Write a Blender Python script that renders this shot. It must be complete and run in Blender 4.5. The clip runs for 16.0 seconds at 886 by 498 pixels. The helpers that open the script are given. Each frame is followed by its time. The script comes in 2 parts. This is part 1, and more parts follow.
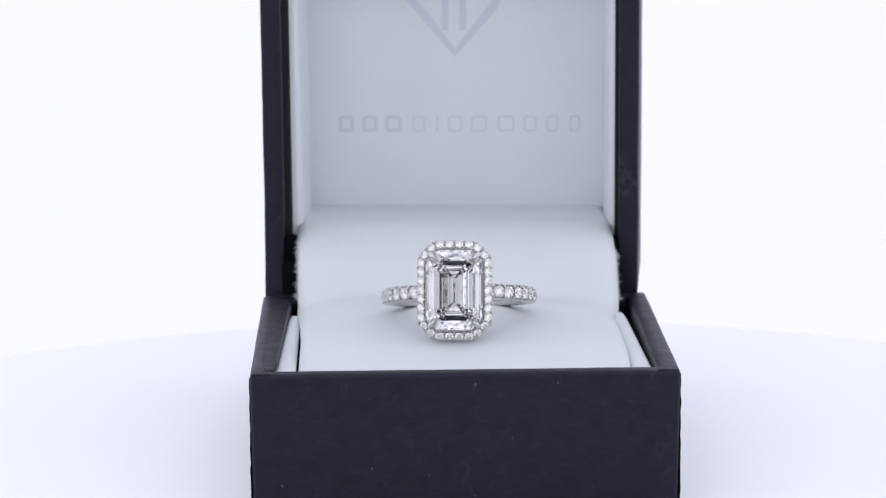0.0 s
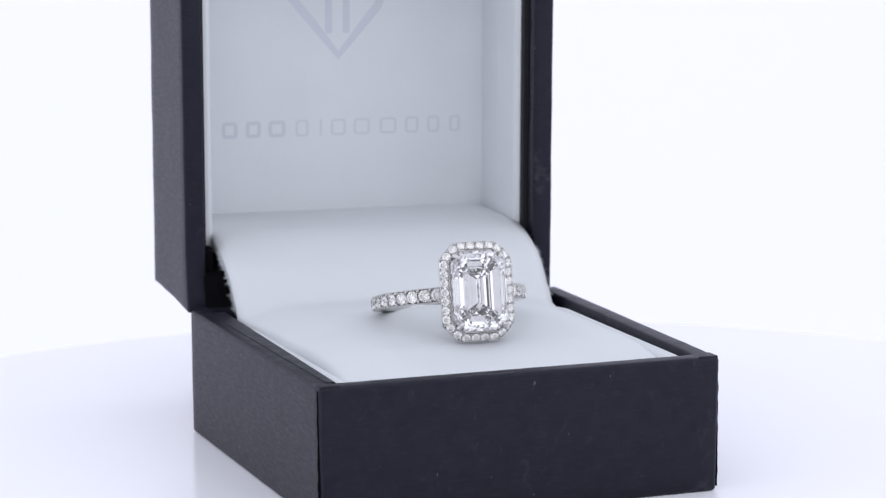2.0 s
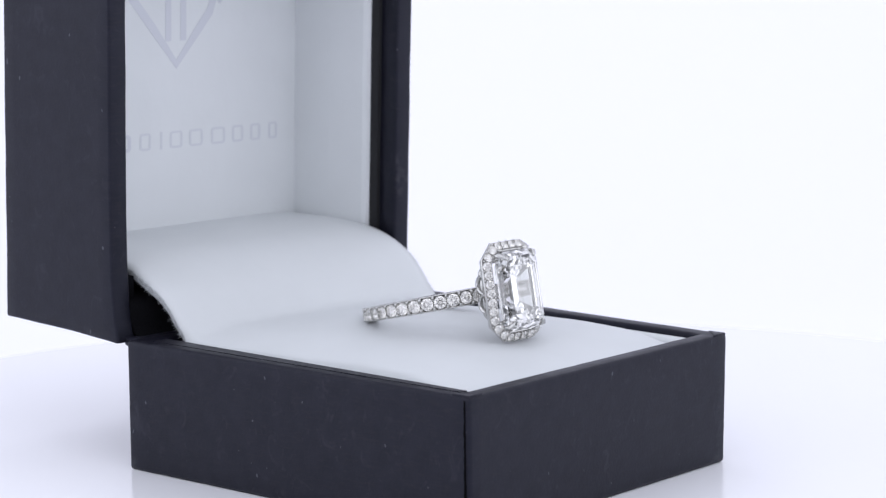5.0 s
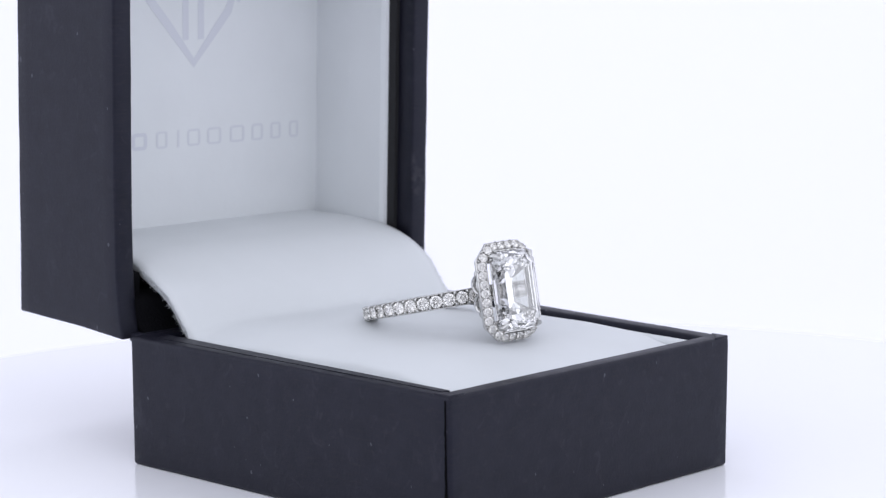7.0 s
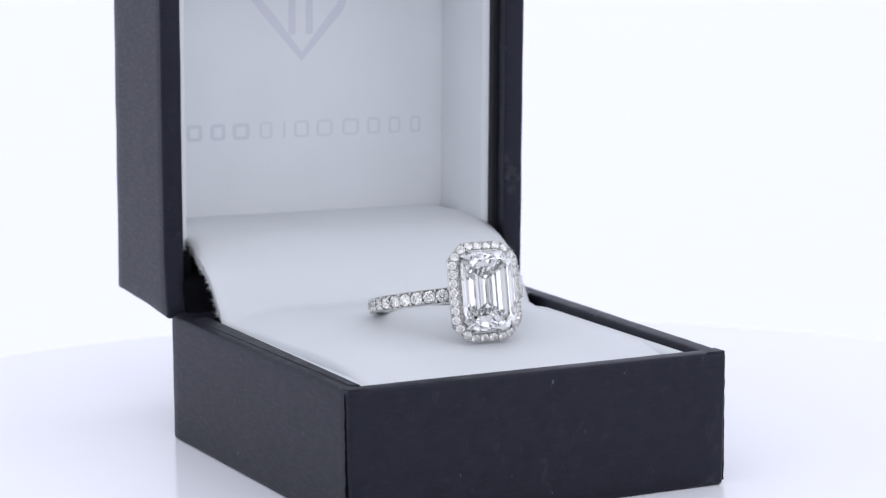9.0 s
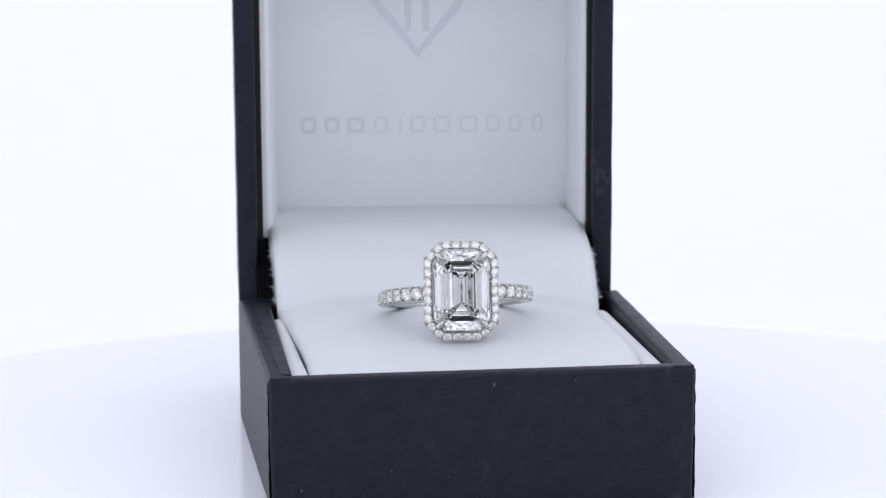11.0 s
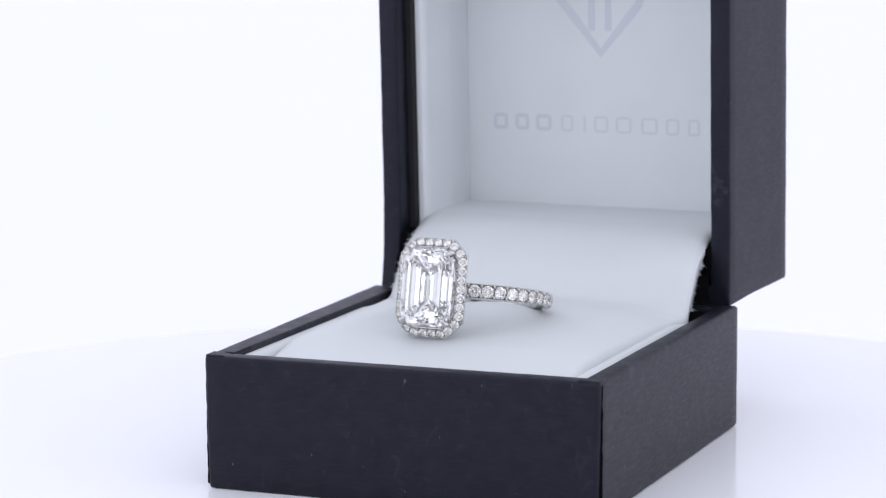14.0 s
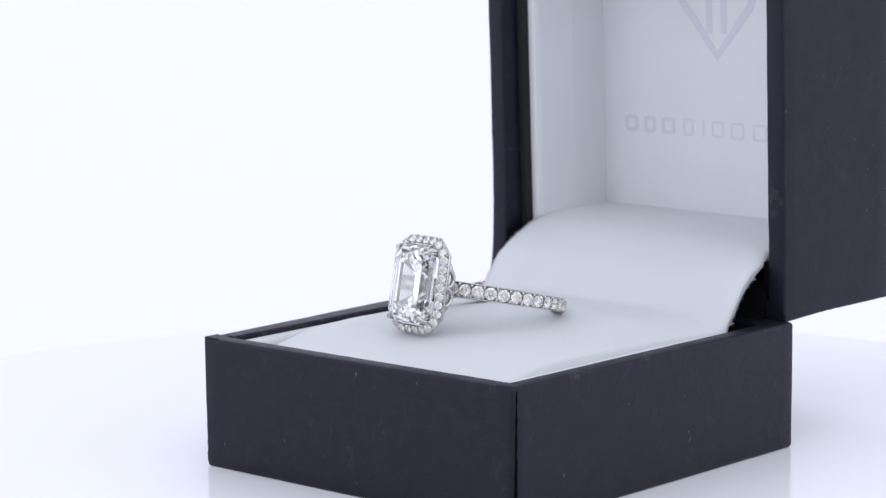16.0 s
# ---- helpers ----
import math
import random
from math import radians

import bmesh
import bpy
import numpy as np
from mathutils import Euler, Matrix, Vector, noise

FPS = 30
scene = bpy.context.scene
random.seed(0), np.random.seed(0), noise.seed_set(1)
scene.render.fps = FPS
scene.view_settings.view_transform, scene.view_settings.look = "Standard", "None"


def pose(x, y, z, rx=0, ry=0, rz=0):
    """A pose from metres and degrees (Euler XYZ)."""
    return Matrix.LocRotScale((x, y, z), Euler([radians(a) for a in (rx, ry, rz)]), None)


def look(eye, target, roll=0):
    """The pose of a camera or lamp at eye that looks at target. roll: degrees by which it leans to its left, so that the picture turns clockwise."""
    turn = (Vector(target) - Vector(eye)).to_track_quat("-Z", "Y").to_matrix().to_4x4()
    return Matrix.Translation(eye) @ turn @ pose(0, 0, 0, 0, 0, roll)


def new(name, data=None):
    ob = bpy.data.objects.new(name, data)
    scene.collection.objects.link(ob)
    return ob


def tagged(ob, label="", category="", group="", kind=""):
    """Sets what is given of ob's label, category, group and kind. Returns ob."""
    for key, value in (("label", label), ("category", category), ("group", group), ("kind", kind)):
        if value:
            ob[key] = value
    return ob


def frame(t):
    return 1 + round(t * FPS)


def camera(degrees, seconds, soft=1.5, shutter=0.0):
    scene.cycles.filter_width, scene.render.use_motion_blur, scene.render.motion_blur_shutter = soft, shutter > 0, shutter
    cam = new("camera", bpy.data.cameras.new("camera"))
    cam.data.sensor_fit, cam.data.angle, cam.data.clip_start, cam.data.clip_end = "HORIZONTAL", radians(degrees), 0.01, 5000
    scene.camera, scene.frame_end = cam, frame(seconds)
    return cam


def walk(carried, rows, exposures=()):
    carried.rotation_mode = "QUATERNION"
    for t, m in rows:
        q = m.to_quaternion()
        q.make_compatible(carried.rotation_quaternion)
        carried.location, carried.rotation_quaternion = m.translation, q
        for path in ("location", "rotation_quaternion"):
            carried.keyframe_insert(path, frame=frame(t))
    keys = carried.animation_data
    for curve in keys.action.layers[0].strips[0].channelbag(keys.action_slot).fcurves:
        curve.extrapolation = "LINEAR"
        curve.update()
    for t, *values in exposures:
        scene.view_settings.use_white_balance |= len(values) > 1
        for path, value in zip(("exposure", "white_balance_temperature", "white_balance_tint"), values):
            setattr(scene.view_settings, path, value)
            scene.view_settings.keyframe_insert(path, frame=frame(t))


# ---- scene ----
# A ring in an open box on a slow white turntable, filmed by a still camera in a light box.
cam = camera(20.89, 16.0, soft=1.25)
cam.data.dof.use_dof = True
cam.data.dof.focus_distance = 0.291
cam.data.dof.aperture_fstop = 55.0
EYE = Vector((0.0, -0.29675, 0.07218))
AIM = EYE + Vector((-0.017198, 0.988925, -0.147418))
walk(cam, [(0.0, look(EYE, AIM, -0.39)), (16.0, look(EYE, AIM, -0.39))], exposures=[(0.0, 0.0), (16.0, 0.0)])

# turntable angle in degrees, second by second: out to one side, back through the front and beyond
TURN = [(0.0, 2.54), (0.5, 7.31), (1.0, 12.0), (1.5, 16.52), (2.0, 21.0), (2.5, 25.7), (3.0, 30.42), (3.5, 35.21),
        (4.0, 40.2), (4.5, 45.05), (5.0, 49.9), (5.5, 54.6), (5.83, 56.7), (6.16, 54.5), (6.5, 51.31), (7.0, 46.39),
        (7.5, 41.53), (8.0, 36.71), (8.5, 31.88), (9.0, 27.05), (10.25, 15.3), (11.5, 3.58), (12.0, -1.12),
        (12.5, -5.82), (13.0, -10.76), (13.5, -15.5), (14.0, -20.28), (14.5, -25.03), (15.0, -29.78),
        (15.5, -34.69), (16.0, -39.68)]

# enough internal reflections for cut stones
scene.cycles.max_bounces, scene.cycles.transmission_bounces, scene.cycles.glossy_bounces = 24, 24, 12

# ---- light: the white light box, its lamps above and at both sides ----
world = bpy.data.worlds.new("light_box")
scene.world = world
world.use_nodes = True
world.node_tree.nodes["Background"].inputs["Color"].default_value = (0.855, 0.885, 1.02, 1)
world.node_tree.nodes["Background"].inputs["Strength"].default_value = 0.76


def softbox(name, eye, target, sx, sy, watts, color):
    lamp = bpy.data.lights.new(name, "AREA")
    lamp.shape, lamp.size, lamp.size_y, lamp.energy, lamp.color = "RECTANGLE", sx, sy, watts, color
    ob = new(name, lamp)
    ob.matrix_basis = look(eye, target)
    return ob


softbox("softbox_top", (0.0, 0.02, 0.50), (0, 0.03, 0), 0.85, 0.70, 0.74, (0.875, 0.90, 1.0))
softbox("softbox_left", (-0.50, -0.14, 0.20), (0, -0.08, 0.02), 0.62, 0.36, 0.66, (0.86, 0.885, 1.0))
softbox("softbox_right", (0.50, -0.14, 0.20), (0, -0.08, 0.02), 0.62, 0.36, 0.66, (0.895, 0.915, 1.0))
softbox("softbox_front", (0.0, -0.55, 0.42), (0, 0.03, 0.03), 0.85, 0.34, 0.95, (0.895, 0.915, 1.0))


# ---- materials ----
def material(name, base, rough=0.5, metal=0.0, spec=0.5):
    m = bpy.data.materials.new(name)
    m.use_nodes = True
    b = m.node_tree.nodes["Principled BSDF"]
    b.inputs["Base Color"].default_value = (*base, 1)
    b.inputs["Roughness"].default_value = rough
    b.inputs["Metallic"].default_value = metal
    b.inputs["Specular IOR Level"].default_value = spec
    return m, m.node_tree.nodes, m.node_tree.links, b


def add_noise(nodes, links, scale, detail=4.0, stretch=(1, 1, 1)):
    co = nodes.new("ShaderNodeTexCoord")
    mp = nodes.new("ShaderNodeMapping")
    mp.inputs["Scale"].default_value = stretch
    n = nodes.new("ShaderNodeTexNoise")
    n.inputs["Scale"].default_value = scale
    n.inputs["Detail"].default_value = detail
    links.new(co.outputs["Object"], mp.inputs["Vector"])
    links.new(mp.outputs["Vector"], n.inputs["Vector"])
    return n


def ramp(nodes, links, source, lo, hi, a, b):
    r = nodes.new("ShaderNodeMapRange")
    r.inputs["From Min"].default_value, r.inputs["From Max"].default_value = lo, hi
    r.inputs["To Min"].default_value, r.inputs["To Max"].default_value = a, b
    links.new(source, r.inputs["Value"])
    return r.outputs["Result"]


def mix(nodes, links, factor, a, b):
    m = nodes.new("ShaderNodeMix")
    m.data_type = "RGBA"
    links.new(factor, m.inputs["Factor"])
    m.inputs["A"].default_value, m.inputs["B"].default_value = (*a, 1), (*b, 1)
    return m


def bump(nodes, links, height, b, strength, distance, after=None):
    u = nodes.new("ShaderNodeBump")
    u.inputs["Strength"].default_value, u.inputs["Distance"].default_value = strength, distance
    links.new(height, u.inputs["Height"])
    if after:
        links.new(after.outputs["Normal"], u.inputs["Normal"])
    links.new(u.outputs["Normal"], b.inputs["Normal"])
    return u


def make_paper():
    """Dark navy covering paper with a fine brushed grain, faint scuffs and pale specks."""
    m, n, l, b = material("navy_covering_paper", (0.02, 0.02, 0.03), 0.5, 0, 0.28)
    b.inputs["Specular Tint"].default_value = (0.84, 0.87, 1.0, 1)
    cloud = add_noise(n, l, 420, 6)
    tone = mix(n, l, ramp(n, l, cloud.outputs["Fac"], 0.3, 0.7, 0, 1), (0.0046, 0.0047, 0.0103), (0.0088, 0.009, 0.0165))
    grain = add_noise(n, l, 1300, 5, (0.4, 0.4, 2.2))
    fine = add_noise(n, l, 2600, 2)
    speck = add_noise(n, l, 1150, 1.0, (1, 1, 0.6))
    hit = ramp(n, l, speck.outputs["Fac"], 0.775, 0.80, 0, 0.28)
    pale = n.new("ShaderNodeMix")
    pale.data_type = "RGBA"
    l.new(hit, pale.inputs["Factor"])
    streak = n.new("ShaderNodeMix")
    streak.data_type = "RGBA"
    l.new(ramp(n, l, grain.outputs["Fac"], 0.50, 0.72, 0, 0.4), streak.inputs["Factor"])
    l.new(tone.outputs["Result"], streak.inputs["A"])
    streak.inputs["B"].default_value = (0.019, 0.0175, 0.022, 1)
    l.new(streak.outputs["Result"], pale.inputs["A"])
    pale.inputs["B"].default_value = (0.22, 0.22, 0.26, 1)
    scuff = add_noise(n, l, 420, 6, (1, 1, 0.8))
    scuff.inputs["Distortion"].default_value = 1.6
    worn = n.new("ShaderNodeMix")
    worn.data_type = "RGBA"
    l.new(ramp(n, l, scuff.outputs["Fac"], 0.60, 0.74, 0, 0.42), worn.inputs["Factor"])
    l.new(pale.outputs["Result"], worn.inputs["A"])
    worn.inputs["B"].default_value = (0.026, 0.025, 0.036, 1)
    edge = n.new("ShaderNodeNewGeometry")
    rub = n.new("ShaderNodeMath")
    rub.operation = "MULTIPLY"
    l.new(ramp(n, l, edge.outputs["Pointiness"], 0.53, 0.62, 0, 1), rub.inputs[0])
    patch = add_noise(n, l, 900, 5, (1, 1, 1))
    l.new(ramp(n, l, patch.outputs["Fac"], 0.46, 0.62, 0, 0.4), rub.inputs[1])
    rubbed = n.new("ShaderNodeMix")
    rubbed.data_type = "RGBA"
    l.new(rub.outputs["Value"], rubbed.inputs["Factor"])
    l.new(worn.outputs["Result"], rubbed.inputs["A"])
    rubbed.inputs["B"].default_value = (0.06, 0.058, 0.066, 1)
    l.new(rubbed.outputs["Result"], b.inputs["Base Color"])
    l.new(ramp(n, l, grain.outputs["Fac"], 0.3, 0.7, 0.42, 0.52), b.inputs["Roughness"])
    u = bump(n, l, grain.outputs["Fac"], b, 0.22, 0.00005)
    u = bump(n, l, scuff.outputs["Fac"], b, 0.16, 0.0001, u)
    bump(n, l, fine.outputs["Fac"], b, 0.25, 0.00006, u)
    return m


def make_leatherette(name, base, rough=0.6):
    """Soft white leatherette: very fine pebble and faint wide creases."""
    m, n, l, b = material(name, base, rough, 0, 0.3)
    wide = add_noise(n, l, 90, 3)
    tone = mix(n, l, ramp(n, l, wide.outputs["Fac"], 0.3, 0.7, 0, 1), tuple(c * 0.965 for c in base), base)
    l.new(tone.outputs["Result"], b.inputs["Base Color"])
    fine = add_noise(n, l, 2400, 3)
    u = bump(n, l, wide.outputs["Fac"], b, 0.25, 0.0008)
    bump(n, l, fine.outputs["Fac"], b, 0.15, 0.00008, u)
    return m


def make_velvet():
    m, n, l, b = material("black_velvet", (0.004, 0.004, 0.005), 0.95, 0, 0.05)
    f = add_noise(n, l, 3000, 2)
    bump(n, l, f.outputs["Fac"], b, 0.6, 0.0002)
    return m


def make_platinum():
    m, n, l, b = material("polished_platinum", (0.59, 0.585, 0.57), 0.12, 1.0)
    f = add_noise(n, l, 1500, 3)
    l.new(ramp(n, l, f.outputs["Fac"], 0.3, 0.7, 0.08, 0.20), b.inputs["Roughness"])
    return m


def make_diamond(name, tint):
    m = bpy.data.materials.new(name)
    m.use_nodes = True
    n, l = m.node_tree.nodes, m.node_tree.links
    n.remove(n["Principled BSDF"])
    g = n.new("ShaderNodeBsdfGlass")
    g.inputs["Color"].default_value = (*tint, 1)
    g.inputs["Roughness"].default_value = 0.0
    g.inputs["IOR"].default_value = 2.417
    l.new(g.outputs["BSDF"], n["Material Output"].inputs["Surface"])
    return m


def make_acrylic():
    m, n, l, b = material("white_acrylic", (0.925, 0.925, 0.955), 0.1, 0, 0.15)
    f = add_noise(n, l, 9, 2)
    l.new(ramp(n, l, f.outputs["Fac"], 0.3, 0.7, 0.13, 0.17), b.inputs["Roughness"])
    return m


def make_sweep():
    """White diffusing sheet of the light box, with glow added to lift it near white."""
    m, n, l, b = material("glowing_white_sheet", (0.775, 0.778, 0.838), 0.8, 0, 0.2)
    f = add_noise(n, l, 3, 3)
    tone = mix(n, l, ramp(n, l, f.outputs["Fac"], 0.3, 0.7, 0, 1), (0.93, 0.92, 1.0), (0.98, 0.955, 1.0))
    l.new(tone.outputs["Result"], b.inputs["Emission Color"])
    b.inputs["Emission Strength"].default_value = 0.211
    return m


PAPER = make_paper()
LINER = make_leatherette("white_leatherette", (0.735, 0.755, 0.765))
PAD = make_leatherette("white_pad_leatherette", (0.675, 0.695, 0.705))
VELVET = make_velvet()
PLATINUM = make_platinum()
DIAMOND = make_diamond("diamond", (0.994, 0.993, 0.99))
MELEE = make_diamond("small_diamond", (0.97, 0.966, 0.955))
ACRYLIC = make_acrylic()
SWEEP = make_sweep()
FOIL, _n, _l, _b = material("pale_lavender_foil", (0.62, 0.635, 0.68), 0.45, 0.0)
FOIL_FAINT, _n, _l, _b = material("faint_lavender_foil", (0.64, 0.656, 0.69), 0.45, 0.0)
# near-black for the shade strips in the lid and the added panel
SHADE, _n, _l, _b = material("dark_matt", (0.012, 0.012, 0.014), 0.9)

MM = 0.001


# ---- mesh helpers (millimetres in, metres out) ----
def part(name, bm, mat, parent=None, label="", smooth=True):
    me = bpy.data.meshes.new(name)
    bmesh.ops.recalc_face_normals(bm, faces=bm.faces)
    bmesh.ops.scale(bm, vec=(MM, MM, MM), verts=bm.verts)
    bm.to_mesh(me)
    bm.free()
    me.materials.append(mat)
    for p in me.polygons:
        p.use_smooth = smooth if smooth in (True, False) else p.area < 2e-6
    ob = new(name, me)
    ob.parent = parent
    if label:
        tagged(ob, label)
    return ob


def loft(loops, close=True, cap0=True, cap1=True, bm=None):
    bm = bm or bmesh.new()
    rows = [[bm.verts.new(p) for p in lp] for lp in loops]
    n = len(rows[0])
    for a, b in zip(rows, rows[1:]):
        for i in range(n if close else n - 1):
            j = (i + 1) % n
            bm.faces.new((a[i], a[j], b[j], b[i]))
    if cap0:
        bm.faces.new(rows[0])
    if cap1:
        bm.faces.new(rows[-1])
    return bm


def bevel_sharp(bm, offset, segments=2, least=30):
    edges = [e for e in bm.edges if len(e.link_faces) == 2 and e.calc_face_angle(0) > radians(least)]
    bmesh.ops.bevel(bm, geom=edges, offset=offset, segments=segments, profile=0.5, affect="EDGES")


def block(x0, x1, y0, y1, z0, z1, bev=0.0, seg=2, bm=None):
    own = bmesh.new()
    loft([[(x0, y0, z0), (x1, y0, z0), (x1, y1, z0), (x0, y1, z0)],
          [(x0, y0, z1), (x1, y0, z1), (x1, y1, z1), (x0, y1, z1)]], bm=own)
    bmesh.ops.recalc_face_normals(own, faces=own.faces)
    if bev:
        bevel_sharp(own, bev, seg)
    return own


def inset(loop, t):
    out = []
    for i, p in enumerate(loop):
        a, b = (loop[i - 1] - p).normalized(), (loop[(i + 1) % 4] - p).normalized()
        out.append(p + (a + b) * t)
    return out


def open_box(base, rim, wall, floor, bev):
    """A box open at the rim loop, with walls and floor of real thickness and soft edges."""
    base, rim = [Vector(p) for p in base], [Vector(p) for p in rim]
    up = (rim[0] - base[0]).normalized()
    bm = loft([base, rim, inset(rim, wall), [p + up * floor for p in inset(base, wall)]])
    bmesh.ops.recalc_face_normals(bm, faces=bm.faces)
    bevel_sharp(bm, bev, 3)
    return bm


def weather(bm, amount):
    """Break long edges and faces into cells and make them slightly uneven."""
    for least, cuts in ((12, 9), (3.0, 2)):
        edges = [e for e in bm.edges if e.calc_length() > least]
        bmesh.ops.subdivide_edges(bm, edges=edges, cuts=cuts, use_grid_fill=True)
    for v in bm.verts:
        n = noise.noise_vector(v.co * 0.16) + 0.5 * noise.noise_vector(v.co * 0.5)
        v.co += n * amount
    return bm


# ---- setting: white sweep and turntable ----
def make_backdrop():
    bm = bmesh.new()
    prof = [(-900, -32), (-300, -32), (200, -32), (330, -32)]
    prof += [(330 + 170 * math.sin(a), -32 + 170 * (1 - math.cos(a))) for a in [radians(q) for q in range(6, 91, 6)]]
    prof += [(500, 400), (500, 900)]
    loops = [[(x, y, z) for y, z in prof] for x in (-900, -450, 0, 450, 900)]
    loft(loops, close=False, cap0=False, cap1=False, bm=bm)
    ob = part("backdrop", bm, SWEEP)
    return tagged(ob, "seamless white sheet with added glow, curving up behind the turntable", "backdrop", kind="structure")


def disc_loops(profile, n=128):
    return [[(r * math.cos(2 * math.pi * i / n), r * math.sin(2 * math.pi * i / n), z) for i in range(n)] for r, z in profile]


def make_turntable():
    root = new("turntable")
    tagged(root, "round glossy white acrylic turntable under the ring box", "turntable")
    part("platter", loft(disc_loops([(105.5, -9), (106.6, -8.5), (107, -7.6), (107, -1.4), (106.7, -0.5), (106.0, -0.08), (105.4, 0.0), (104.8, 0.0), (104, 0.0), (60, 0.0), (1, 0.0)])), ACRYLIC, root, "glossy white disc")
    part("base", loft(disc_loops([(60, -32), (62, -31), (62, -10), (60, -9.0)], 64)), ACRYLIC, root)
    return root


def make_dark_panel():
    """An unseen dark panel added behind the camera, to give the stones dark reflections."""
    ob = part("dark_reflected_panel", block(-62, 62, -460, -455, 20, 180, 2.0), SHADE, smooth="faces")
    return tagged(ob, "unseen dark matt panel added behind the camera for the stones to mirror", "wall", kind="structure")


make_backdrop()
make_dark_panel()
turntable = make_turntable()

# ---- the ring box ----
TRAY_BASE = [(-28.15, -21.6, 0), (21.7, -21.6, 0), (24.0, 34.0, 0), (-29.35, 34.2, 0)]
TRAY_TOP = [(x, y, 16.56) for x, y in ((-28.4, -21.6), (22.0, -21.6), (24.0, 34.0), (-29.35, 34.2))]
PAD_Z = [(-60, 15.9), (-46, 16.1), (-42, 16.8), (-37, 17.8), (-30, 17.95), (-22, 17.6), (-6, 17.3), (-1, 17.4), (0.2, 18.0),
         (1.4, 20.2), (3.3, 22.3), (6.0, 24.0), (9.0, 25.2), (12.0, 25.9), (18.0, 26.4), (45.0, 26.6)]


def fold_y(x):
    """Where the pad begins to climb towards the lid."""
    return 26.0 + 3.5 * (20.0 - x) / 44.0


def pad_height(d):
    for (a, za), (b, zb) in zip(PAD_Z, PAD_Z[1:]):
        if a <= d <= b:
            return za + (zb - za) * (d - a) / (b - a)
    return PAD_Z[-1][1]


def make_pad(root):
    nx, ny = 40, 90
    y0, y1 = -19.2, 56.0
    tops, unders = [], []
    for j in range(ny + 1):
        y = ya = y0 + (y1 - y0) * j / ny
        k = min(1, max(0, (y + 19) / 38))
        w = min(1, max(0, (y - 17) / 9))
        w = w * w * (3 - 2 * w)
        xl, xr = -23.0 - 0.9 * k - 0.4 * w + 0.4 * math.sin(math.pi * k), 16.7 + 1.3 * k + 1.4 * w
        row, low = [], []
        for i in range(nx + 1):
            s = i / nx
            x = xl + (xr - xl) * s
            y = ya - 0.08 * (x + 1.5) * max(0, ya - 20) / 36
            d = y - fold_y(x)
            z = sum(pad_height(d + q) for q in (-1.0, -0.5, 0, 0.5, 1.0)) / 5
            edge = min(s, 1 - s) * (xr - xl)
            if d < 0:
                z -= 1.4 * max(0, 1 - edge / 8.0) ** 1.7 * min(1, -d / 2)
            else:
                z -= 0.25 * max(0, 1 - edge) ** 2
            z -= 0.6 * math.exp(-((d - 6) / 4) ** 2) * (1 - s) ** 3
            # the slit that grips the back of the ring swells the pad a little
            z += 1.6 * math.exp(-((x + 3) / 14) ** 2 - ((d + 16) / 10) ** 2)
            z += 0.06 * noise.noise((x * 0.12, y * 0.12, 3.0))
            row.append((x, y, z))
            low.append((x, y, z - (3.0 if d < -1 else 1.0)))
        tops.append(row)
        unders.append(low)
    bm = bmesh.new()
    loft([t + u[::-1] for t, u in zip(tops, unders)], bm=bm)
    pad = part("pad", bm, PAD, root, "soft white leatherette pad curving up into the lid")
    # frayed fibres along the cut edges of the climbing part
    rng = random.Random(5)
    bm = bmesh.new()
    for t, after in zip(tops, tops[1:]):
        for end, way in ((0, -1), (nx, 1)):
            p = Vector(t[end])
            if p.y < fold_y(p.x) - 1 or p.y > 50 or p.z > (23.0 if way > 0 else 25.0):
                continue
            for k in range(110):
                o = p.lerp(Vector(after[end]), rng.random()) + Vector((0, 0, rng.uniform(-0.8, -0.02)))
                tip = o + Vector((way * rng.uniform(0.1, 0.75) * (0.5 + 1.7 * max(0, noise.noise(o * 2.3))), rng.uniform(-0.3, 0.3), rng.uniform(-0.35, 0.2)))
                r = rng.uniform(0.018, 0.04)
                vs = [bm.verts.new(o + Vector((-way * 0.1, r * math.cos(q), r * math.sin(q)))) for q in (0, 2.1, 4.2)] + [bm.verts.new(tip)]
                for f in ((0, 1, 3), (1, 2, 3), (2, 0, 3), (2, 1, 0)):
                    bm.faces.new([vs[q] for q in f])
    tagged(part("frayed_edge", bm, PAD, pad, "frayed white fibres"), kind="stuff")
    return pad


LID_M = Matrix.Translation((-2.95, 35.45, 17.0)) @ pose(0, 0, 0, 2.0, 0, -4.4)
LINING = 19.4


def lean(bm):
    """Carry a part of the lid into its raised, slightly askew pose."""
    bmesh.ops.transform(bm, matrix=LID_M, verts=bm.verts)
    return bm


def sag(bm):
    """The foot of the lid's rim is drawn towards the tray where the hinge paper holds it."""
    for v in bm.verts:
        if v.co.y < 8:
            k = math.exp(-max(0, v.co.z) / 4.5) * (1 - max(0, v.co.y) / 8)
            v.co.y -= 1.5 * k * max(0, min(1, 0.5 - v.co.x / 40))
            v.co.z -= 0.35 * k
    return bm


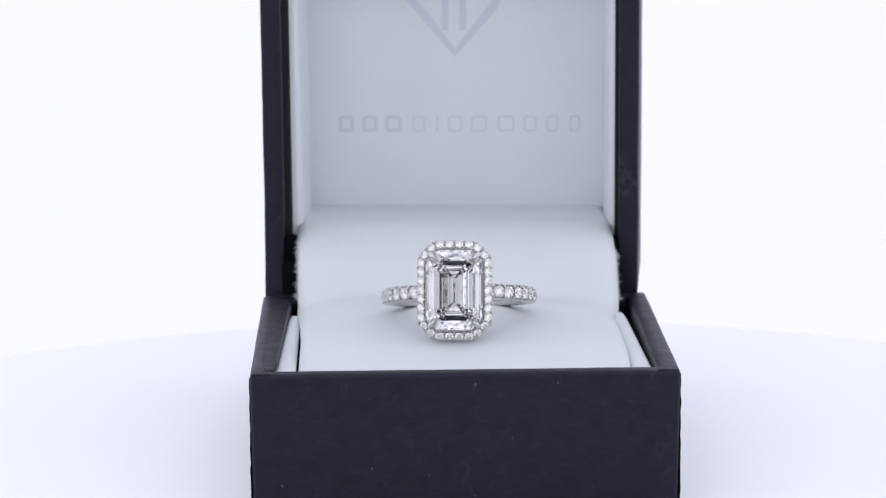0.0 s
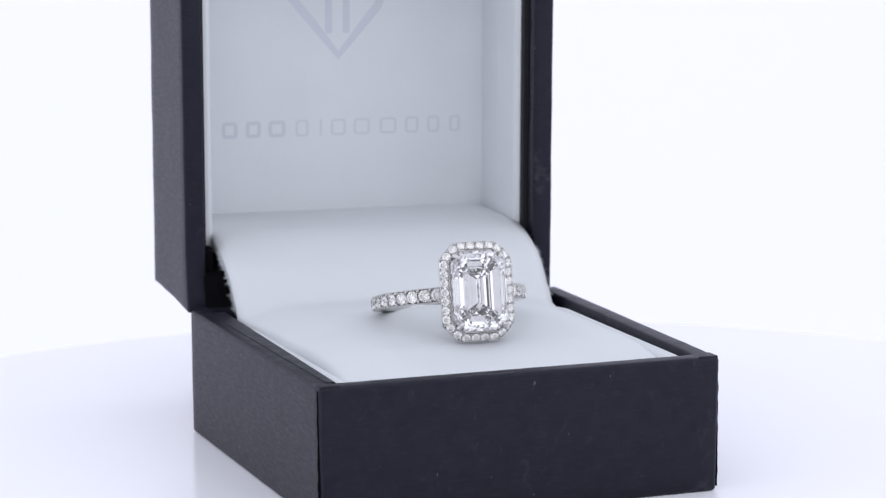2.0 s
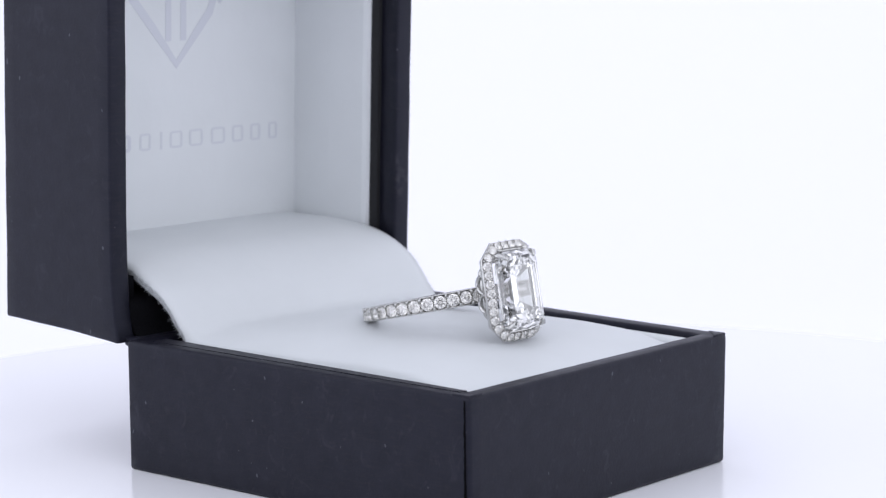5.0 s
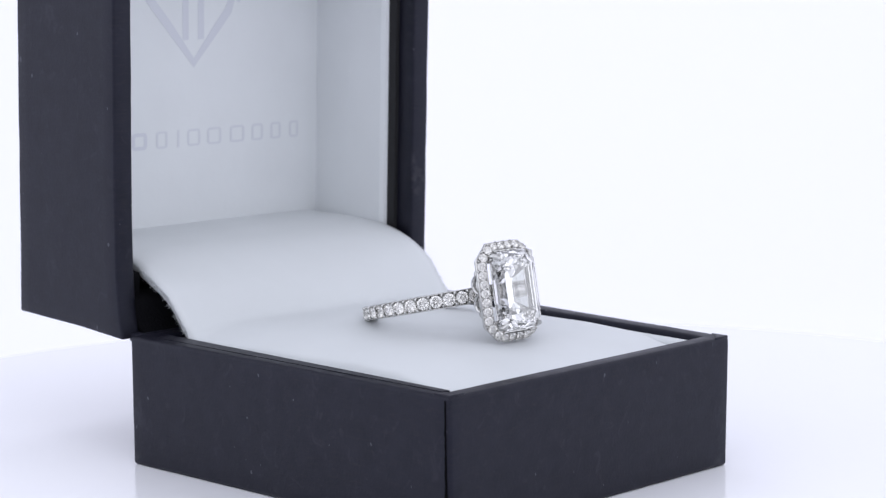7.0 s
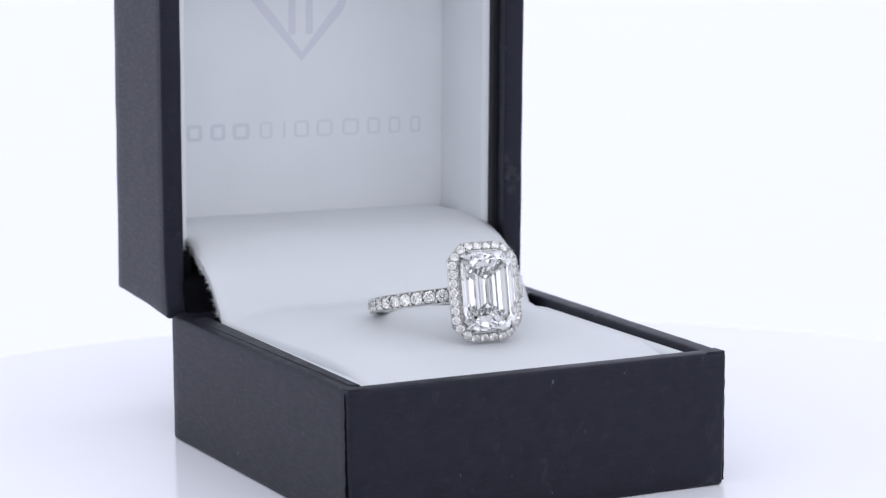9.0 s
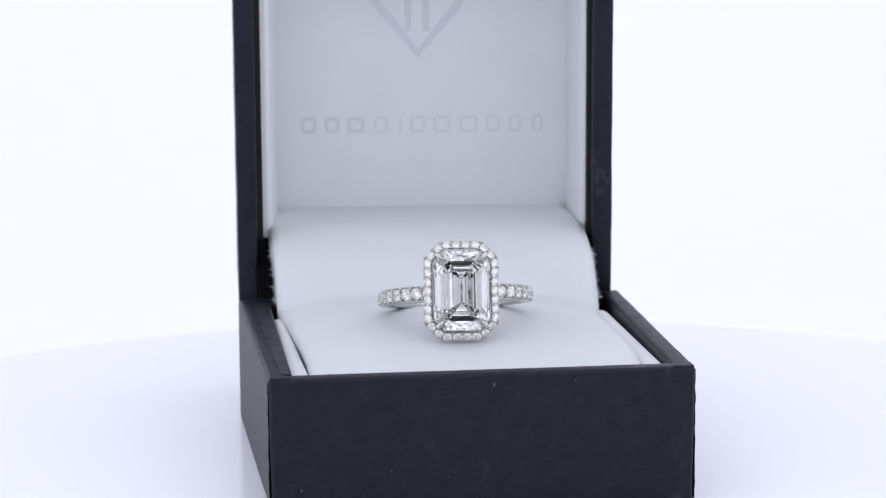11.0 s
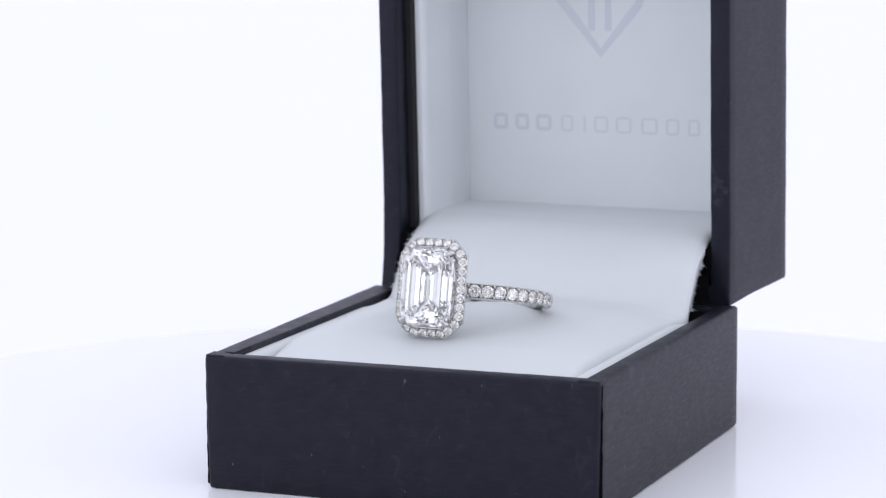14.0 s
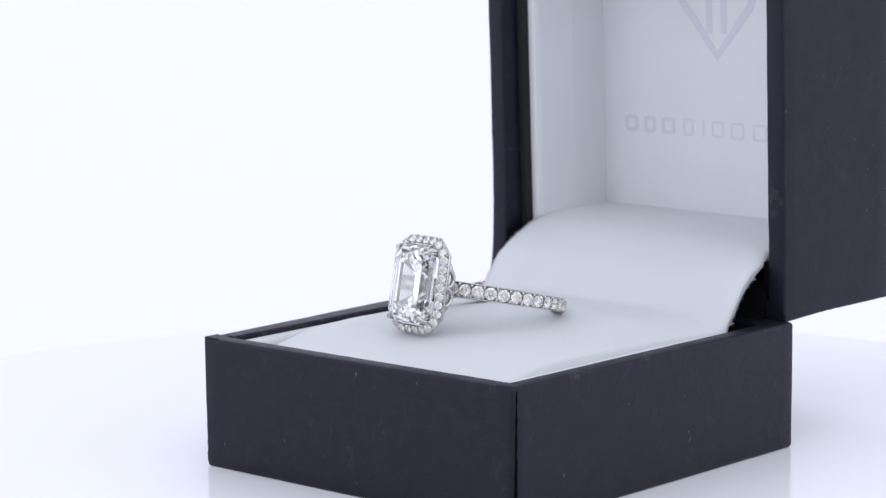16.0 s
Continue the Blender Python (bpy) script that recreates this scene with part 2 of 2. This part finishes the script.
def make_ring_box():
    root = new("ring_box")
    tagged(root, "open dark navy ring box with white leatherette lining, on the turntable", "ring box")
    tray = part("tray", weather(open_box(TRAY_BASE, TRAY_TOP, 2.7, 2.0, 0.5), 0.04), PAPER, root, "low dark navy paper-covered tray with worn edges")
    # folded paper at the two front corners of the rim
    for xa, xb in ((-28.25, -25.7), (21.85, 19.2)):
        tri = [(xa, -21.45), (xb, -21.4), (xb - 0.4 * (xb - xa), -20.6), (xa, -18.8)]
        bm = loft([[(x, y, z) for x, y in tri] for z in (16.3, 16.68)])
        bmesh.ops.recalc_face_normals(bm, faces=bm.faces)
        bevel_sharp(bm, 0.12, 2)
        part("corner_fold", bm, PAPER, tray, smooth="faces")
    # dark wrapped-paper seams just behind the front corners
    for side, x0 in ((-1, -28.42), (1, 22.03)):
        pts = []
        for q in range(34):
            z = 0.5 + 15.6 * q / 33
            y = -20.95 + 0.06 * noise.noise((q * 0.9, side, 0))
            x = x0 + 0.1 * noise.noise((q * 0.37, side, 7))
            w = 0.09 + 0.05 * noise.noise((q * 1.3, side, 3))
            pts.append([(x + side * 0.06, y - w, z), (x + side * 0.06, y + w, z), (x - side * 0.5, y + w, z), (x - side * 0.5, y - w, z)])
        part("paper_seam", loft(pts), VELVET, tray, "dark seam of the wrapped paper")
    lid_base = [(-27.1, 21.6, -1.0), (27.0, 21.6, -0.5), (27.0, 21.6, 56.5), (-27.1, 21.6, 56.5)]
    lid_rim = [(-26.2, 0, -0.85), (25.9, 0, -0.35), (25.9, 0, 56.5), (-26.2, 0, 56.5)]
    lid = part("lid", lean(sag(weather(open_box(lid_base, lid_rim, 2.75, 1.6, 0.35), 0.06))), PAPER, root, "raised dark navy paper-covered lid")
    # white lining of the lid: back panel and two cheeks
    part("back_lining", lean(block(-23.5, 23.5, LINING, 20.0, 3, 54.4, 0.15)), LINER, lid, "white leatherette panel with a faint stamped emblem", smooth="faces")
    for sx in (-1, 1):
        loops = []
        dy, dw = (0.5, -0.6) if sx > 0 else (0.4, -1.1)
        for y, w in ((4.3 + dy, 23.2 + dw), (4.5 + dy, 22.8 + dw), (5.2 + dy, 22.55 + dw), (12, 22.0 + dw), (19.7, 21.4)):
            loops.append([(sx * w, y, 6.9), (sx * 24.6, y, 6.9), (sx * 24.6, y, 54.2), (sx * w, y, 54.2)])
        part("side_lining", lean(loft(loops)), LINER, lid, "padded white side lining", smooth="faces")
    part("top_lining", lean(block(-22, 22, 4.5, 19.5, 53, 54.6, 0.3)), LINER, lid, smooth="faces")
    # black velvet below the climbing pad
    part("hinge_lining", lean(block(-24.0, 24.0, 0.12, 19.6, 1.8, 3.2)), VELVET, lid, "black velvet under the pad", smooth="faces")
    for sx in (-1, 1):
        x0, x1 = sorted((sx * 22.4, sx * 24.0))
        part("inner_side", lean(block(x0, x1, 0.12, 19.6, 1.9, 7.0)), VELVET, lid, smooth="faces")
        # deep shade on the lid's inner wall, put in as a dark strip
        x0, x1 = (-24.1, -22.75) if sx < 0 else (22.72, 23.8)
        part("inner_edge_shade", lean(block(x0, x1, 3.3, 6.0, 6.8, 53.5)), SHADE, lid, "dark strip standing for the deep shade inside the lid's edge", smooth="faces")
    # hinge: a soft black fold that runs from the tray up into the lid, over a paper spine
    fold = [(-7.5, 13.0), (-7.5, 14.5), (-4.5, 15.0), (-2.4, 15.8), (-1.1, 16.8), (-0.5, 18.0), (-0.3, 19.4), (0.2, 20.6), (2.0, 21.5), (9.0, 22.0), (9.0, 18.0), (0.4, 17.4), (-3.0, 14.0), (-3.0, 13.0)]
    loops = [[(x, y + rim, z) for y, z in fold] for x, rim in ((-26.7, 36.0), (-14.0, 35.4), (-2.0, 35.0), (9.0, 34.3), (19.9, 33.6))]
    part("hinge", loft(loops), VELVET, root, "black velvet hinge joining tray and lid")
    part("spine", block(-28.0, 21.4, 33.4, 36.2, 15.4, 16.6, 0.4, 3), PAPER, root, "dark navy paper spine behind the hinge")
    make_pad(root)
    part("tray_filling", block(-25.4, 19.0, -18.6, 31, 1.8, 14.6), VELVET, root, smooth="faces")
    # the covering paper is folded thicker along one inner wall
    loops = []
    for q in range(9):
        y, w = -18.9 + 50.0 * q / 8, 0.1 + 1.25 * q / 8
        x = -25.6 - 0.95 * (y + 18.9) / 50
        loops.append([(x - 0.6, y, 13.0), (x + w, y, 13.0), (x + w, y, 16.4), (x + w - 0.2, y, 16.60), (x - 1.2, y, 16.62)])
    part("paper_fold", loft(loops), PAPER, tray, smooth="faces")
    # white strips between the pad and the tray walls
    for x0, x1, x2, x3 in ((-25.7, -23.2, -25.3, -23.9), (16.9, 19.3, 18.1, 20.0)):
        pts = []
        for q in range(13):
            y = -18.7 + 45.5 * q / 12
            top = 15.95 - 1.2 * max(0, (q - 10) / 2) ** 2
            k = q / 12
            a, b = x0 + (x2 - x0) * k, x1 + (x3 - x1) * k
            pts.append([(a, y, 12), (b, y, 12), (b, y, top - 0.5), (b - 0.4, y, top), (a + 0.4, y, top), (a, y, top - 0.4)])
        part("edge_strip", loft(pts), PAD, root, "narrow white leatherette strip beside the pad")
    # emblem: an open pointed shield with two bars, above a row of plain letter marks
    y0, y1 = LINING - 0.05, LINING + 0.1
    def stroke(points, width):
        """A flat stamped line of even width through points of the panel."""
        pts = [Vector(p) for p in points]
        one, two = [], []
        for i, p in enumerate(pts):
            way = (pts[min(i + 1, len(pts) - 1)] - pts[max(i - 1, 0)]).normalized()
            side = Vector((-way.y, way.x)) * width / 2
            one.append(p + side)
            two.append(p - side)
        rows = [[(a.x, y0, a.y), (b.x, y0, b.y), (b.x, y1, b.y), (a.x, y1, a.y)] for a, b in zip(one, two)]
        return lean(loft(rows))

    wedge = [(-8.6, 41.4), (-4.4, 36.4), (-0.25, 31.2), (4.0, 36.3), (5.6, 38.2), (6.1, 39.6), (5.6, 40.9), (4.4, 41.8)]
    part("emblem_stroke", stroke(wedge, 1.25), FOIL, lid, "pale stamped foil", smooth=False)
    part("emblem_stroke", stroke([(7.0, 39.6), (7.9, 40.6), (8.6, 42.0)], 1.1), FOIL, lid, smooth=False)
    for x in (-1.65, 0.95):
        part("emblem_bar", lean(block(x - 0.5, x + 0.5, y0 - 0.004, y1, 34.4, 41.0)), FOIL, lid, smooth="faces")
    # row of plain hollow marks below
    low, high = 19.6, 22.0
    for i, (x, w) in enumerate(((-17.4, 2.3), (-13.9, 2.2), (-10.6, 2.5), (-6.6, 1.9), (-3.1, 0.4), (-1.4, 2.2), (2.0, 2.4), (5.9, 2.5), (9.7, 2.0), (13.05, 1.8), (16.4, 1.6))):
        bold = 0.52 if i < 3 else 0.32
        if i == 4:
            line = [(x + w / 2, low), (x + w / 2, high)]
        else:
            mid, rad = Vector((x + w / 2, (low + high) / 2)), Vector((w / 2 - bold / 2, (high - low) / 2 - bold / 2))
            line = []
            for q in range(25):
                c, d = math.cos(2 * math.pi * q / 24), math.sin(2 * math.pi * q / 24)
                line.append((mid.x + rad.x * math.copysign(abs(c) ** 0.3, c), mid.y + rad.y * math.copysign(abs(d) ** 0.3, d)))
        part("emblem_mark", stroke(line, bold), FOIL if i < 3 else FOIL_FAINT, lid, smooth=False)
    return root


ring_box = make_ring_box()

# ---- the ring ----
TILT, YAW = 11.3, -4.4
BAND_ROLL, BAND_DROP = 0.9, -2.1
GIRDLE = 1.05
RING_C = (-3.03, 4.88, 21.50)
ring_turn = Matrix.Rotation(radians(YAW), 4, "Z") @ Matrix(((1, 0, 0, 0), (0, math.sin(radians(TILT)), -math.cos(radians(TILT)), 0),
                                                        (0, math.cos(radians(TILT)), math.sin(radians(TILT)), 0), (0, 0, 0, 1)))
RING_M = Matrix.Translation(RING_C) @ ring_turn


def put(bm, m=None):
    bmesh.ops.transform(bm, matrix=RING_M @ (m or Matrix()), verts=bm.verts)
    return bm


def octagon(w, h, c, z):
    a, b = w / 2, h / 2
    return [(a - c, -b, z), (a, -b + c, z), (a, b - c, z), (a - c, b, z), (-a + c, b, z), (-a, b - c, z), (-a, -b + c, z), (-a + c, -b, z)]


def brilliant(r):
    """A small round brilliant, girdle in the xy plane, table towards +z."""
    bm = bmesh.new()
    n = 8
    tab = [bm.verts.new((0.55 * r * math.cos(2 * math.pi * i / n), 0.55 * r * math.sin(2 * math.pi * i / n), 0.34 * r)) for i in range(n)]
    mid = [bm.verts.new((0.80 * r * math.cos(2 * math.pi * (i + 0.5) / n), 0.80 * r * math.sin(2 * math.pi * (i + 0.5) / n), 0.21 * r)) for i in range(n)]
    gir = [bm.verts.new((r * math.cos(math.pi * i / n), r * math.sin(math.pi * i / n), 0)) for i in range(2 * n)]
    low = [bm.verts.new((0.30 * r * math.cos(2 * math.pi * i / n), 0.30 * r * math.sin(2 * math.pi * i / n), -0.63 * r)) for i in range(n)]
    bot = bm.verts.new((0, 0, -0.86 * r))
    bm.faces.new(tab)
    for i in range(n):
        j = (i + 1) % n
        bm.faces.new((tab[i], mid[i], tab[j]))
        bm.faces.new((tab[i], gir[2 * i], mid[i]))
        bm.faces.new((tab[i], mid[i - 1], gir[2 * i]))
        bm.faces.new((mid[i], gir[2 * i], gir[2 * i + 1]))
        bm.faces.new((mid[i], gir[2 * i + 1], gir[(2 * i + 2) % (2 * n)]))
        bm.faces.new((gir[2 * i], low[i], gir[2 * i + 1]))
        bm.faces.new((gir[2 * i + 1], low[j], gir[(2 * i + 2) % (2 * n)]))
        bm.faces.new((gir[2 * i + 1], low[i], low[j]))
        bm.faces.new((low[i], bot, low[j]))
    bmesh.ops.recalc_face_normals(bm, faces=bm.faces)
    me = bpy.data.meshes.new("pave_stone")
    bmesh.ops.scale(bm, vec=(MM, MM, MM), verts=bm.verts)
    bm.to_mesh(me)
    bm.free()
    me.materials.append(MELEE)
    return me


def scaled(m):
    """A pose given in millimetres, in metres."""
    out = m.copy()
    out.translation = m.translation * MM
    return out


def axes(o, x, z):
    """The pose at o with the z axis along z and the x axis near x."""
    z = Vector(z).normalized()
    y = z.cross(Vector(x)).normalized()
    x = y.cross(z)
    m = Matrix((x, y, z)).transposed().to_4x4()
    m.translation = o
    return m


def bead(bm, p, r):
    bmesh.ops.create_icosphere(bm, subdivisions=2, radius=r, matrix=Matrix.Translation(p))


def along(loop, count):
    """Points evenly spaced on a closed loop, with the way onwards."""
    pts = [Vector(p) for p in loop]
    seg = [(a, b, (b - a).length) for a, b in zip(pts, pts[1:] + pts[:1])]
    total = sum(s[2] for s in seg)
    out = []
    for i in range(count):
        d = total * (i + 0.5) / count
        for a, b, ln in seg:
            if d <= ln:
                out.append((a.lerp(b, d / ln), (b - a).normalized()))
                break
            d -= ln
    return out


def tube(points, r, n=10, closed=True, bm=None):
    pts = [Vector(p) for p in points]
    loops = []
    for i, p in enumerate(pts):
        nxt = pts[(i + 1) % len(pts)] if closed or i + 1 < len(pts) else p
        prv = pts[i - 1] if closed or i else p
        m = axes(p, (0.13, 0.31, 0.9), nxt - prv)
        loops.append([m @ Vector((r * math.cos(2 * math.pi * k / n), r * math.sin(2 * math.pi * k / n), 0)) for k in range(n)])
    if closed:
        loops.append(loops[0])
    bm = loft(loops, cap0=not closed, cap1=not closed, bm=bm)
    bmesh.ops.remove_doubles(bm, verts=bm.verts, dist=1e-5)
    return bm


HEAD = 13.2


def taper(points, radii, n=10):
    """A round rod through the points, with a radius at each."""
    pts = [Vector(p) for p in points]
    loops = []
    for i, p in enumerate(pts):
        m = axes(p, (0.13, 0.31, 0.9), pts[min(i + 1, len(pts) - 1)] - pts[max(i - 1, 0)])
        loops.append([m @ Vector((radii[i] * math.cos(2 * math.pi * k / n), radii[i] * math.sin(2 * math.pi * k / n), 0)) for k in range(n)])
    return loft(loops)


def wall_between(bm, p, along_way, out, up, length, thick, height):
    """A small metal bridge between two set stones."""
    a, b, c = along_way.normalized() * thick / 2, out.normalized() * length / 2, up.normalized() * height
    low = [p - a - b - c, p + a - b - c, p + a + b - c, p - a + b - c]
    top = [p - a * 0.5 - b, p + a * 0.5 - b, p + a * 0.5 + b, p - a * 0.5 + b]
    loft([low, top], bm=bm)


def make_band(root):
    """Hoop with open pave: stones held by shared beads along both edges."""
    pivot = Matrix.Translation((0, 0, 9.5))
    m = pivot @ Matrix.Rotation(radians(BAND_DROP), 4, "X") @ pivot.inverted() @ Matrix.Rotation(radians(BAND_ROLL), 4, "Z")
    first, pitch, held = 14.0, 9.8, 12
    loops = []
    n = 180
    for i in range(n):
        a = 2 * math.pi * i / n
        front = max(0, math.cos(a)) ** 0.5
        w = 0.90 + 0.10 * front
        r0, r1 = 7.85, 9.52
        sec = [(r0 + 0.22, -w + 0.02), (r0 + 0.06, -w + 0.2), (r0, -w + 0.45), (r0, w - 0.45), (r0 + 0.06, w - 0.2), (r0 + 0.22, w - 0.02), (r1 - 0.3, w),
               (r1 - 0.06, w - 0.02), (r1, w - 0.08), (r1 - 0.02, w - 0.15), (r1 - 0.7, w - 0.28), (r1 - 0.7, -w + 0.28), (r1 - 0.02, -w + 0.15),
               (r1, -w + 0.08), (r1 - 0.06, -w + 0.02), (r1 - 0.3, -w)]
        loops.append([(r * math.sin(a), y, r * math.cos(a)) for r, y in sec])
    loops.append(loops[0])
    bm = loft(loops, cap0=False, cap1=False)
    bmesh.ops.remove_doubles(bm, verts=bm.verts, dist=1e-5)
    for sgn in (-1, 1):
        for k in range(held):
            a = sgn * radians(first + pitch * (k + 0.5))
            way, on = Vector((math.sin(a), 0, math.cos(a))), Vector((math.cos(a), 0, -math.sin(a)))
            for y in (-1, 1):
                bead(bm, way * 9.66 + Vector((0, y * 0.66, 0)), 0.19)
                wall_between(bm, way * 9.58 + Vector((0, y * 0.72, 0)), on, Vector((0, 1, 0)), way, 0.36, 0.46, 0.6)
    band = part("band", put(bm, m), PLATINUM, root, "slim polished band with a row of pave diamonds", smooth="faces")
    small = brilliant(0.775)
    for sgn in (-1, 1):
        for k in range(held):
            a = sgn * radians(first + pitch * k)
            way = Vector((math.sin(a), 0, math.cos(a)))
            ob = new("pave_stone", small)
            ob.parent = band
            ob.matrix_basis = scaled(RING_M @ m @ axes(way * 9.61, (0, 1, 0), way) @ Matrix.Rotation(0.7 * k, 4, "Z"))
    return band


def halo_spots():
    """Seats of the halo stones: place, way onwards and outward side, four, two and seven to a run."""
    loop = [Vector(p) for p in octagon(8.16, 11.14, 1.70, HEAD + 0.14)]
    spots = []
    for i, (a, b) in enumerate(zip(loop, loop[1:] + loop[:1])):
        count = {0: 2, 1: 7, 2: 2, 3: 4}[i % 4]
        way = (b - a).normalized()
        for k in range(count):
            spots.append((a.lerp(b, (k + 0.5) / count), way, way.cross(Vector((0, 0, 1)))))
    return spots


def make_halo(root):
    """Eight-sided frame whose set face slopes outwards and down from the stone."""
    outer = [octagon(6.3, 9.2, 1.2, HEAD - 1.25), octagon(7.9, 10.9, 1.66, HEAD - 1.2), octagon(8.7, 11.7, 1.86, HEAD - 0.8), octagon(9.12, 12.08, 1.92, HEAD - 0.42),
             octagon(9.08, 12.04, 1.92, HEAD - 0.24)]
    inner = [octagon(8.94, 11.9, 1.88, HEAD - 0.19), octagon(8.6, 11.6, 1.8, HEAD - 0.5), octagon(7.2, 10.2, 1.46, HEAD + 0.0), octagon(7.2, 10.2, 1.46, HEAD + 0.26),
             octagon(7.0, 10.0, 1.42, HEAD + 0.30), octagon(6.55, 9.4, 1.25, HEAD + 0.2), octagon(6.2, 9.05, 1.2, HEAD - 0.3), outer[0]]
    bm = loft(outer + inner, cap0=False, cap1=False)
    bmesh.ops.remove_doubles(bm, verts=bm.verts, dist=1e-5)
    spots = halo_spots()
    lean_out = radians(31)
    for i, (p, way, side) in enumerate(spots):
        q, w2, s2 = spots[(i + 1) % len(spots)]
        c, s = (p + q) / 2, (side + s2).normalized()
        on = Vector((0, 0, 1)).cross(s)
        up = Vector((0, 0, 1)) * math.cos(lean_out) + s * math.sin(lean_out)
        down = s * math.cos(lean_out) - Vector((0, 0, 1)) * math.sin(lean_out)
        bead(bm, c + down * 0.50 + up * 0.10, 0.15)
        bead(bm, c - down * 0.46 + up * 0.10, 0.15)
        wall_between(bm, c + down * 0.42 + up * 0.04, on, down, up, 0.42, 0.34, 0.5)
        wall_between(bm, c - down * 0.42 + up * 0.04, on, down, up, 0.34, 0.34, 0.5)
        # short upright bead below the edge, between the outer scallops
        bead(bm, c + s * 0.36 + Vector((0, 0, -0.60)), 0.13)
    halo = part("halo", put(bm), PLATINUM, root, "eight-sided halo of small round diamonds in platinum", smooth="faces")
    tiny = brilliant(0.555)
    for k, (p, way, side) in enumerate(spots):
        up = Vector((0, 0, 1)) * math.cos(lean_out) + side * math.sin(lean_out)
        ob = new("pave_stone", tiny)
        ob.parent = halo
        ob.matrix_basis = scaled(RING_M @ axes(p + up * 0.08, way, up) @ Matrix.Rotation(0.9 * k, 4, "Z"))
    return halo


def make_ring():
    root = new("ring")
    tagged(root, "platinum halo ring with large emerald-cut diamond on the white pad", "ring")
    make_band(root)
    make_halo(root)
    # centre stone standing proud of the halo: step-cut crown, table, step-cut pavilion to a keel
    g = HEAD + GIRDLE
    steps = [(0.24, 3.0, 0.08, g - 3.28), (3.54, 6.0, 0.6, g - 2.10), (5.5, 8.2, 0.98, g - 1.0), (6.80, 9.65, 1.25, g - 0.10), (6.80, 9.65, 1.25, g + 0.08),
             (6.1, 8.95, 1.12, g + 0.52), (5.4, 8.25, 1.0, g + 0.83), (4.65, 7.5, 0.86, g + 1.04)]
    part("centre_stone", put(loft([octagon(*s) for s in steps])), DIAMOND, root, "large clear emerald-cut diamond", smooth=False)
    # four pointed claws at the cut corners
    for sx in (-1, 1):
        for sy in (-1, 1):
            c = Vector((sx * 2.80, sy * 4.23, 0))
            out = Vector((sx, sy, 0)).normalized()
            path = [c - out * 0.25 + Vector((0, 0, HEAD - 1.0)), c + out * 0.20 + Vector((0, 0, HEAD + 0.5)), c + out * 0.27 + Vector((0, 0, g - 0.15)),
                    c + out * 0.16 + Vector((0, 0, g + 0.30)), c - out * 0.20 + Vector((0, 0, g + 0.60)), c - out * 0.62 + Vector((0, 0, g + 0.80))]
            part("claw", put(taper(path, (0.26, 0.30, 0.34, 0.33, 0.27, 0.08))), PLATINUM, root)
    part("gallery_rail", put(tube(octagon(5.2, 7.6, 1.2, HEAD - 2.7), 0.30, 8)), PLATINUM, root)
    for sx in (-1, 1):
        for sy in (-1, 1):
            path = [(sx * 1.6, sy * 0.5, 9.0), (sx * 2.0, sy * 1.6, HEAD - 3.2), (sx * 2.6, sy * 3.9, HEAD - 0.9)]
            part("strut", put(tube(path, 0.30, 8, False)), PLATINUM, root)
            loop = [(sx * 3.05, sy * 1.15 + 1.05 * math.cos(2 * math.pi * k / 24), HEAD - 2.1 + 0.95 * math.sin(2 * math.pi * k / 24)) for k in range(24)]
            part("gallery_loop", put(tube(loop, 0.24, 8)), PLATINUM, root)
    return root


ring = make_ring()


def motions():
    rows = [(t, pose(0, 0, 0, 0, 0, a)) for t, a in TURN]
    for thing in (turntable, ring_box, ring):
        walk(thing, rows)


motions()
